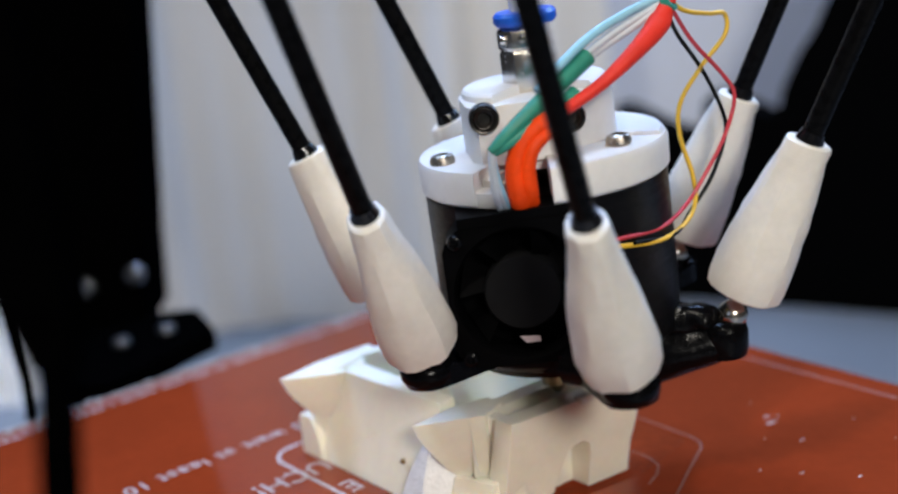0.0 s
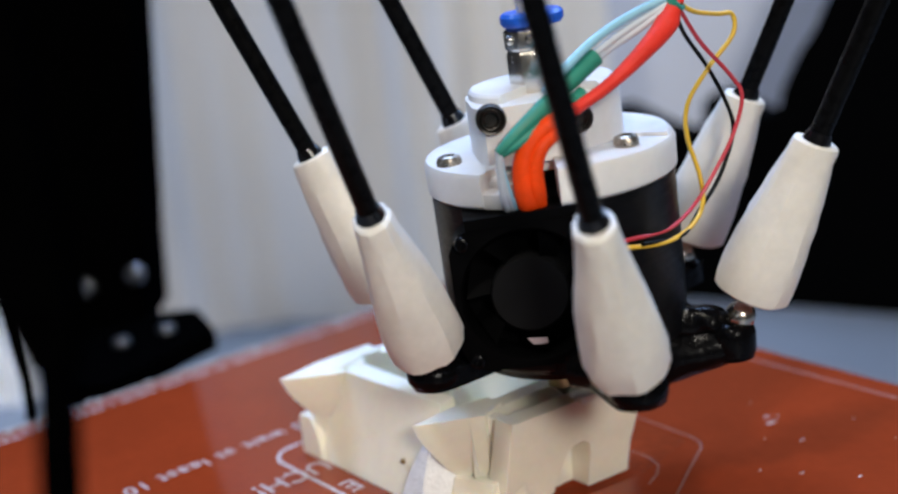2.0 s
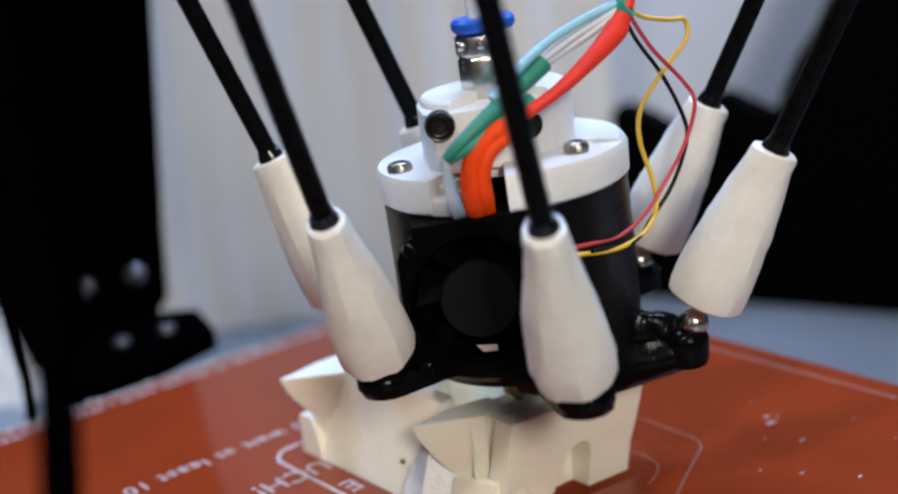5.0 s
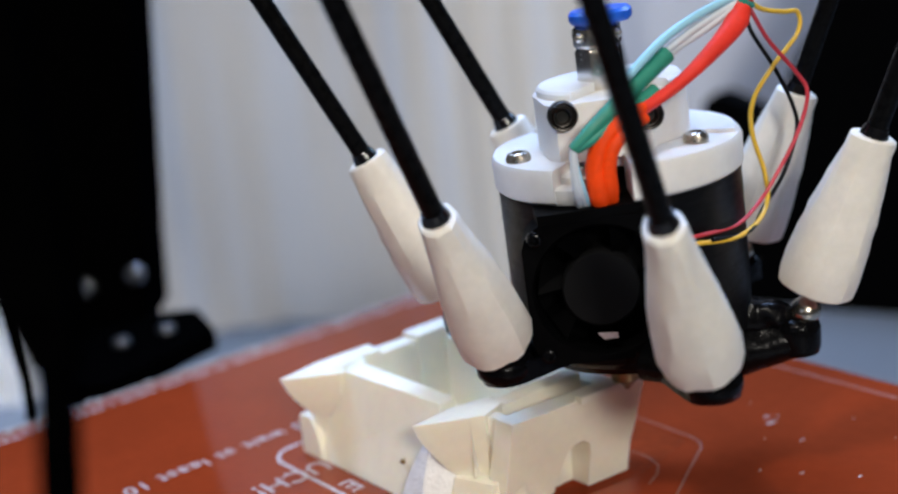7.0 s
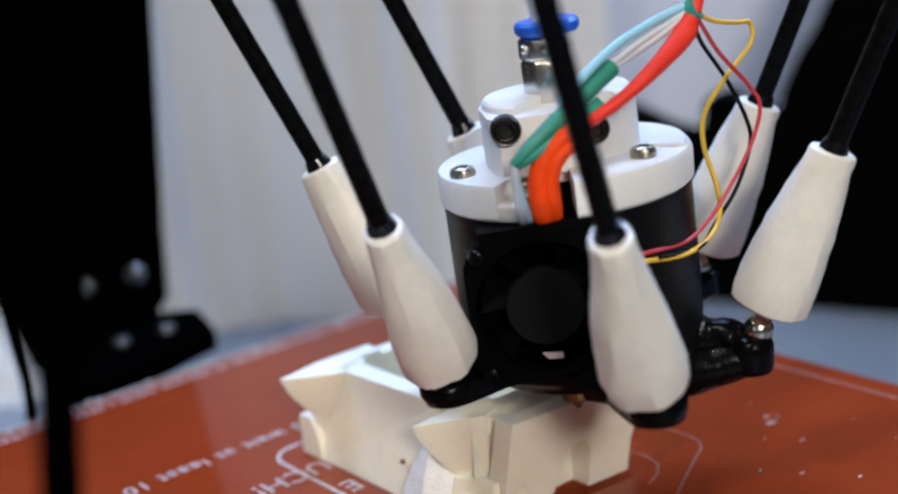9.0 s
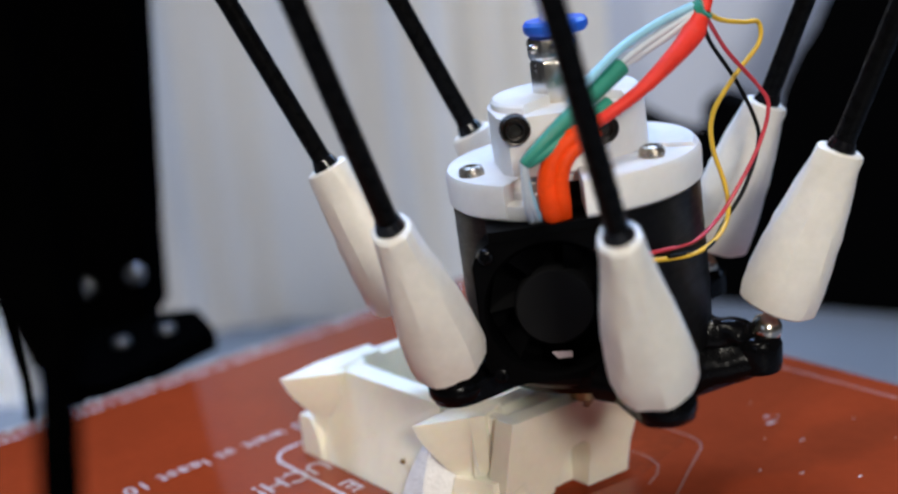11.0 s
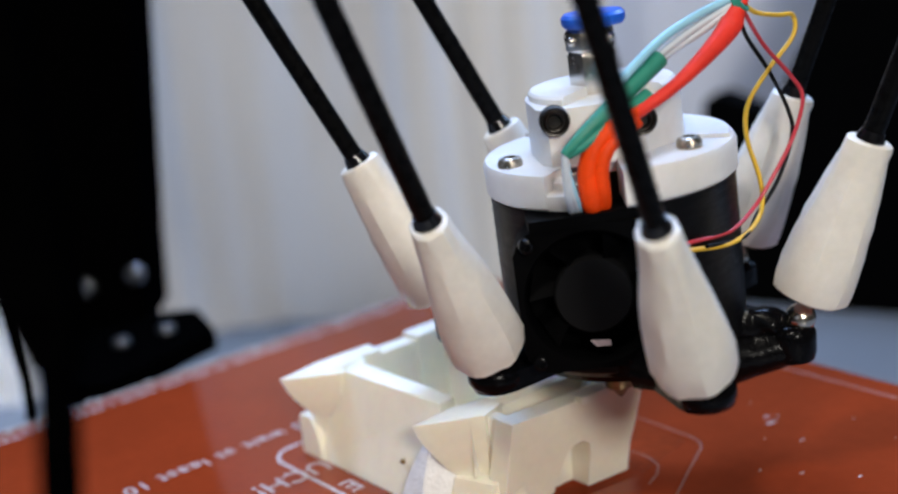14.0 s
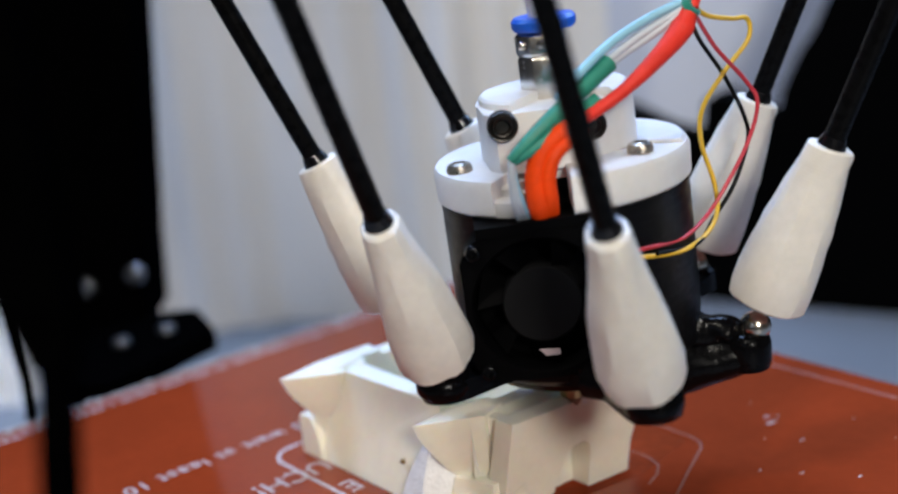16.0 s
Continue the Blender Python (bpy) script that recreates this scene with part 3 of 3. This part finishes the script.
    part("arm_web", web, BLACK, head, "lumpy black plastic smeared over the arm")
    # nozzle and heater
    part("nozzle", lathe([(0, 0.6), (0.5, 0.6), (2.6, 3.2), (3.4, 3.4), (3.4, 7.4), (0, 7.4)], 24), AGED, head, "worn metal nozzle")
    part("heater_block", block(-6, 8, -5, 9, 7.0, 14.8, bevel=0.6), AGED, head, "dull metal heater block")

    # wires; one bundle leaves the cap at the front and rises to the side
    part("sleeve", cable([(-3.8, -22.6, 51.5), (-4.2, -25, 54), (-4.2, -25.5, 60), (-2.0, -25.3, 65.0), (3, -24.4, 68.4), (7, -22.8, 69.8)], [2.3, 2.3, 2.2, 2.0, 1.8, 1.2]), ORANGE, head, "orange-red wire sleeve")
    part("sleeve", cable([(-1.9, -22.6, 51.5), (-2.0, -25.4, 55), (-1.8, -26.3, 60.4), (0.6, -26.0, 64.6), (7, -23.5, 68.0)], [1.8, 1.8, 1.7, 1.5, 1.2]), ORANGE, head, "orange-red wire sleeve")
    part("sleeve", cable([(4, -23.9, 68.7), (9, -22.0, 70.4), (16, -19.3, 73.6), (24, -15.2, 78.6), (29.5, -11.3, 82.8), (31.6, -10, 87)], [1.4, 1.25, 1.35, 1.9, 2.5, 1.3]), RED, head, "red wire sleeve")
    part("heat_shrink", cable([(-8.8, -27, 64.2), (-4.8, -26, 67.2), (0, -24, 70.4), (6, -20.5, 74.0), (13.6, -16, 78.6)], [0.9, 1.4, 1.6, 1.75, 1.9]), GREEN, head, "green heat-shrink tube")
    part("heat_shrink", cable([(-8.2, -26.5, 63.8), (-3.5, -25.8, 66.0), (3, -23.4, 69.0), (10, -19.5, 72.2)], [0.9, 1.3, 1.5, 1.6]), GREEN, head, "green heat-shrink tube")
    for dx, m, r in ((0, CLEAR, 0.8), (1.2, CLEAR, 0.65), (2.0, PALE, 0.5)):
        part("wire", cable([(-8.2 + dx, -23.4, 51.5), (-8.8 + dx * 0.8, -26.4, 55), (-8.9 + dx * 0.4, -27, 60), (-8.4, -26.6, 65)], r), m, head)
    part("wire", cable([(2, -22.5, 74.0), (8, -19.5, 78.6), (15, -15, 82.6), (23, -11.5, 85.6), (30, -10, 87.6)], 0.95), PALE, head, "pale blue wire")
    part("wire", cable([(6, -20, 74.6), (12, -16.5, 78.4), (19, -13, 81.8), (26, -10.8, 84.6), (31, -10, 86.8)], 0.9), CLEAR, head, "pale white wire")
    part("wire", cable([(11, -17, 77), (17, -13.5, 79.6), (24, -11.4, 82.6), (31, -10, 86.4)], 0.9), CLEAR, head, "pale white wire")
    part("wire", cable([(31.5, -10, 86.5), (33, -6, 92), (30, 2, 104), (20, 10, 125)], 1.4), GREEN, head)
    part("wire", cable([(32, -10, 86.2), (34.5, -6, 95), (32, 2, 110), (24, 10, 130)], 1.4), RED, head)
    part("wire", cable([(32, -10, 86.6), (36, -6, 83.6), (42, 0, 81.6), (46.4, 5, 80.4), (46.2, 5, 76), (40, 3, 70), (34.6, 2, 63), (33.6, 1, 56), (35.4, 0, 47), (35.0, -2, 41), (31, -8, 38.2), (24, -18, 38.6), (15, -25, 40.6), (11, -26.5, 41.6)], 0.52, steps=10), YELLOW, head, "yellow fan wire")
    part("wire", cable([(32, -10, 86), (37, -5, 77), (44, 0, 68), (46.0, 0, 63), (43, -1, 55), (37, -3, 46.6), (32, -6, 41.8), (25, -15, 40.4), (16, -24, 42.0), (11, -26.3, 42.4)], 0.46, steps=10), CRIMSON, head, "crimson fan wire")
    part("wire", cable([(31.8, -9, 84), (35, 0, 78), (40.5, 5, 69), (44, 5, 60), (44.4, 5, 54), (40, 2, 45.6), (34, -2, 39.6), (28, -13, 38.0), (18, -24, 40.6)], 0.46, steps=10), BLACKW, head, "black fan wire")
    part("wire_tie", lathe([(0.6, -0.8), (2.4, -0.8), (2.4, 0.8), (0.6, 0.8)], 16), GREEN, head, "", pose(0.0318, -0.0098, 0.0866, 20, 60, 0))
    return head


head = print_head()


# ---- delta arms ----
ROD = 0.25
REACH = {"A": (-0.354, -0.052), "C": (-0.354, -0.052), "E": (0.382, -0.19), "F": (0.382, -0.19), "B": (-0.172, -0.411), "D": (-0.172, -0.411)}


def delta_arm():
    arm = thing("delta_arm", pose(0, 0, 0), "black carbon rod with a white printed ball-joint end", "printer arm", "arms of the print head")
    # lumpy end: wide at the ball, slim at the rod
    bm = bmesh.new()
    rows = []
    n = 28
    for z, r in ((6.0, 8.0), (6.5, 8.5), (9, 8.8), (12, 8.85), (15, 8.7), (18, 8.4), (21, 7.9), (24, 7.4), (27, 6.85), (30, 6.3), (33, 5.8), (36, 5.3), (39, 4.85), (41, 4.6), (42, 4.4), (42.4, 3.9)):
        row = []
        for k in range(n):
            a = 2 * math.pi * k / n
            b = (a + 0.12 * math.sin(z * 0.13)) % (2 * math.pi / 7) - math.pi / 7
            facet = 0.35 + 0.65 * math.cos(math.pi / 7) / math.cos(b) + 0.03
            lump = 0.4 * noise.noise((2.2 * math.cos(a), 2.2 * math.sin(a), z * 0.09)) + 0.28 * noise.noise((4 * math.cos(a), 4 * math.sin(a), z * 0.4 + 7))
            q = 0.95 * r * facet + lump
            g = min(1, max(0, (z - 16) / 24))
            row.append(bm.verts.new(((q * (1 - 0.06 * g) * math.cos(a) + 0.6 * max(0, 1 - ((z - 16) / 22) ** 2)) / 1000, 1.02 * q * (1 + 0.15 * g) * math.sin(a) / 1000, z / 1000)))
        rows.append(row)
    for a, b in zip(rows, rows[1:]):
        for k in range(n):
            bm.faces.new((a[k], a[(k + 1) % n], b[(k + 1) % n], b[k]))
    bm.faces.new(rows[-1])
    inner = [bm.verts.new((4.6 * math.cos(2 * math.pi * k / n) / 1000, 4.6 * math.sin(2 * math.pi * k / n) / 1000, 0.0060)) for k in range(n)]
    deep = bm.verts.new((0, 0, 0.011))
    for k in range(n):
        bm.faces.new((rows[0][k], rows[0][(k + 1) % n], inner[(k + 1) % n], inner[k]))
        bm.faces.new((inner[k], inner[(k + 1) % n], deep))
    part("joint_end", bm, CONE, arm, "white printed rod end", crease=20)
    part("rod", lathe([(0, 34), (2.15, 34), (2.15, 250), (0, 250)], 24), CARBON, arm, "black carbon rod")
    part("glue_collar", lathe([(2.0, 41.6), (3.2, 41.6), (2.9, 43.0), (2.4, 44.6), (2.0, 44.6)], 24), GLUE, arm, "glossy glue collar")
    return arm


arms = {}
for key in "ABCDEF":
    arms[key] = delta_arm() if not arms else copy_thing(arms["A"], pose(0, 0, 0))

# ---- towers ----
def tower_left():
    ob = thing("printer_tower", pose(-0.145, 0.47, -0.012), "black metal printer tower with a bolted foot bracket", "printer tower")
    part("column", loft([(-2, [(-6, 0), (29, 0), (29, 40), (-6, 40)]), (28, [(-17, 0), (31, 0), (31, 40), (-17, 40)]), (45, [(-23.5, 0), (33, 0), (33, 40), (-23.5, 40)]), (46, [(-60, 0), (33, 0), (33, 40), (-60, 40)]), (120, [(-60, 0), (40, 0), (40, 40), (-60, 40)]), (700, [(-60, 0), (90, 0), (90, 40), (-60, 40)])], 0.4), BRACKET, ob)
    part("leg", block(-2, 14, 4, 20, -88, 0, bevel=1), BRACKET, ob)
    part("bracket_plate", block(-8, 30, -5, 0, 2, 42, bevel=1), BRACKET, ob)
    part("bracket_foot", prism([(14, -70), (31, -72), (59, -27), (48, 0), (0, 0), (3, -40)], -3, 4, bevel=1), BRACKET, ob)
    for x, z in ((10, 18), (28.4, 21.4)):
        screw(ob, (x, -5, z), 4.0, BOLT, (90, 0, 0), h=3.2)
    for x, y in ((27, -34), (41, -24)):
        screw(ob, (x, y, 4), 3.4, BOLT, h=3)
    return ob


tower_left()


def tower_front():
    """Close to the lens: the lower end of the front tower and the slim leg under it."""
    ob = thing("front_tower", pose(0, 0.14, 0), "black front printer tower on a slim leg, out of focus", "printer tower")
    def upright(name, shape, thick, label=""):
        bm = prism(shape, 0, thick, bevel=0.4)
        bmesh.ops.rotate(bm, verts=bm.verts, matrix=Matrix.Rotation(radians(90), 3, "X"))
        part(name, bm, BRACKET, ob, label)

    upright("tower_plate", [(-75, 103.5), (-49.8, 102), (-48.5, 97.6), (-46.8, 92), (-42.8, 92), (-41.6, 96), (-42, 122), (-42, 150), (-75, 150)], 6)
    upright("leg", [(-46.5, 92.5), (-48.9, 75), (-51.2, 55), (-58, -99), (-54.5, -99), (-47.6, 55), (-45.2, 74.6), (-42.9, 92.5)], 5)
    upright("foot_pad", [(-62, -100), (-50, -100), (-50, -98.5), (-62, -98.5)], 9)


tower_front()


def rear_post():
    ob = thing("rear_post", pose(-0.176, 0.5, -0.1), "thin black post standing on the table behind the bed", "post")
    part("shaft", block(-2.5, 1.5, 0, 5, 1, 130, bevel=0.5), BRACKET, ob)
    part("shoe", block(-9, 9, -4, 10, 0, 2, bevel=0.5), BRACKET, ob)


rear_post()


def paper():
    """A crumpled sheet: a thin, folded, uneven shell, made up for a pale patch."""
    bm = bmesh.new()
    n, rows = 14, 10
    sheets = []
    for back in (0, 0.0006):
        sheet = []
        for j in range(rows + 1):
            row = []
            for i in range(n + 1):
                x, z = -0.019 + 0.038 * i / n, 0.046 * j / rows
                fold = 0.006 * abs(math.sin(7.0 * i / n + 0.8 * j / rows)) + 0.003 * noise.noise((x * 120, 3, z * 90))
                row.append(bm.verts.new((x + 0.10 * z, fold + back + 0.25 * z, max(0.0, z + 0.004 * noise.noise((x * 90, 9, z * 60)) * j / rows))))
            sheet.append(row)
        sheets.append(sheet)
        for j in range(rows):
            for i in range(n):
                bm.faces.new((sheet[j][i], sheet[j][i + 1], sheet[j + 1][i + 1], sheet[j + 1][i]))
    a, b = sheets
    rim = [(0, i) for i in range(n + 1)] + [(j, n) for j in range(1, rows + 1)] + [(rows, i) for i in range(n - 1, -1, -1)] + [(j, 0) for j in range(rows - 1, 0, -1)]
    for (j, i), (q, k) in zip(rim, rim[1:] + rim[:1]):
        bm.faces.new((a[j][i], a[q][k], b[q][k], b[j][i]))
    ob = part("pale_patch_sheet", bm, TUBE, None, "", pose(-0.222, 0.625, -0.1, 0, 0, 18))
    tagged(ob, "crumpled white sheet added for a pale patch beyond the bed", "paper")


paper()


# ---- moving things ----
TRACK = [
    (0, 0.00670, 0.00073, -0.00058),
    (0.2, 0.00815, 0.00230, -0.00050),
    (0.5, 0.01119, 0.00369, -0.00037),
    (0.7, 0.01190, 0.00411, -0.00047),
    (1, 0.01465, 0.00200, -0.00061),
    (1.2, 0.01267, -0.00062, -0.00070),
    (1.5, 0.00995, -0.00127, -0.00083),
    (1.6, 0.00910, -0.00060, -0.00080),
    (1.7, 0.00714, 0.00223, -0.00076),
    (1.8, 0.00735, 0.00190, -0.00073),
    (2, 0.00806, -0.00056, -0.00066),
    (2.2, 0.00661, -0.00116, -0.00051),
    (2.5, 0.00439, -0.00155, -0.00028),
    (2.7, 0.00323, -0.00012, -0.00040),
    (3, 0.00179, -0.00328, -0.00059),
    (3.2, 0.00080, 0.00195, -0.00035),
    (3.5, 0.00000, 0.00000, -0.00000),
    (3.6, -0.00040, -0.00210, -0.00011),
    (3.7, -0.00083, -0.00731, -0.00022),
    (3.8, -0.00105, -0.00080, -0.00030),
    (3.9, -0.00125, -0.00060, -0.00042),
    (4, -0.00145, -0.00454, -0.00055),
    (4.2, -0.00179, -0.00004, -0.00052),
    (4.8, -0.00330, -0.00180, -0.00075),
    (6.3, 0.02245, 0.00256, -0.00165),
    (6.5, 0.02440, 0.00088, -0.00218),
    (6.7, 0.02411, 0.00236, -0.00202),
    (7, 0.02288, 0.00165, -0.00177),
    (7.2, 0.02146, 0.00114, -0.00177),
    (7.5, 0.01997, -0.00011, -0.00176),
    (7.7, 0.01829, -0.00064, -0.00184),
    (8, 0.01715, -0.00182, -0.00197),
    (8.2, 0.01532, -0.00129, -0.00205),
    (8.5, 0.01413, -0.00365, -0.00216),
    (8.7, 0.01267, -0.00355, -0.00218),
    (9, 0.01061, -0.00568, -0.00221),
    (9.2, 0.00964, -0.00579, -0.00255),
    (10.4, 0.00300, -0.00850, -0.00235),
    (11.5, 0.02323, 0.00014, -0.00206),
    (11.7, 0.02469, 0.00179, -0.00183),
    (12, 0.01979, -0.00001, -0.00148),
    (12.2, 0.01545, -0.00172, -0.00172),
    (12.3, 0.01308, -0.00302, -0.00184),
    (12.4, 0.01184, -0.00364, -0.00196),
    (12.5, 0.01047, -0.00567, -0.00208),
    (12.6, 0.00941, -0.00807, -0.00211),
    (12.7, 0.01044, -0.00892, -0.00215),
    (12.8, 0.01262, -0.00749, -0.00218),
    (12.9, 0.01443, -0.00700, -0.00222),
    (13, 0.01599, -0.00497, -0.00225),
    (13.1, 0.01800, -0.00301, -0.00218),
    (13.2, 0.01974, -0.00235, -0.00212),
    (13.3, 0.02199, -0.00132, -0.00205),
    (13.4, 0.02323, -0.00101, -0.00199),
    (13.5, 0.02495, 0.00058, -0.00192),
    (13.7, 0.02259, 0.00333, -0.00194),
    (14, 0.02087, -0.00170, -0.00198),
    (14.2, 0.01891, -0.00224, -0.00194),
    (14.5, 0.01736, -0.00324, -0.00188),
    (15, 0.01437, -0.00416, -0.00188),
    (15.2, 0.01274, -0.00503, -0.00199),
    (15.5, 0.01145, -0.00571, -0.00216),
    (15.7, 0.00969, -0.00740, -0.00180),
    (16, 0.01003, -0.00594, -0.00127),
]


TWIST = {"A": 90, "B": 0, "C": 90, "D": 180, "E": 90, "F": 90}


def motions():
    moves = [(t, Vector(d)) for t, *d in TRACK]
    walk(head, [(t, Matrix.Translation(HEAD + d) @ LEAN) for t, d in moves])
    for key, arm in arms.items():
        start = HEAD + LEAN.to_3x3() @ (Vector(JOINT[key]) / 1000)
        top = Vector((start.x + REACH[key][0] * ROD, start.y + REACH[key][1] * ROD))
        rows = []
        for t, d in moves:
            p = start + d
            h = Vector((top.x - p.x, top.y - p.y))
            way = Vector((h.x, h.y, math.sqrt(ROD * ROD - h.length_squared)))
            rows.append((t, Matrix.Translation(p) @ Vector((0, 0, 1)).rotation_difference(way).to_matrix().to_4x4() @ pose(0, 0, 0, 0, 0, TWIST[key])))
        walk(arm, rows)


motions()
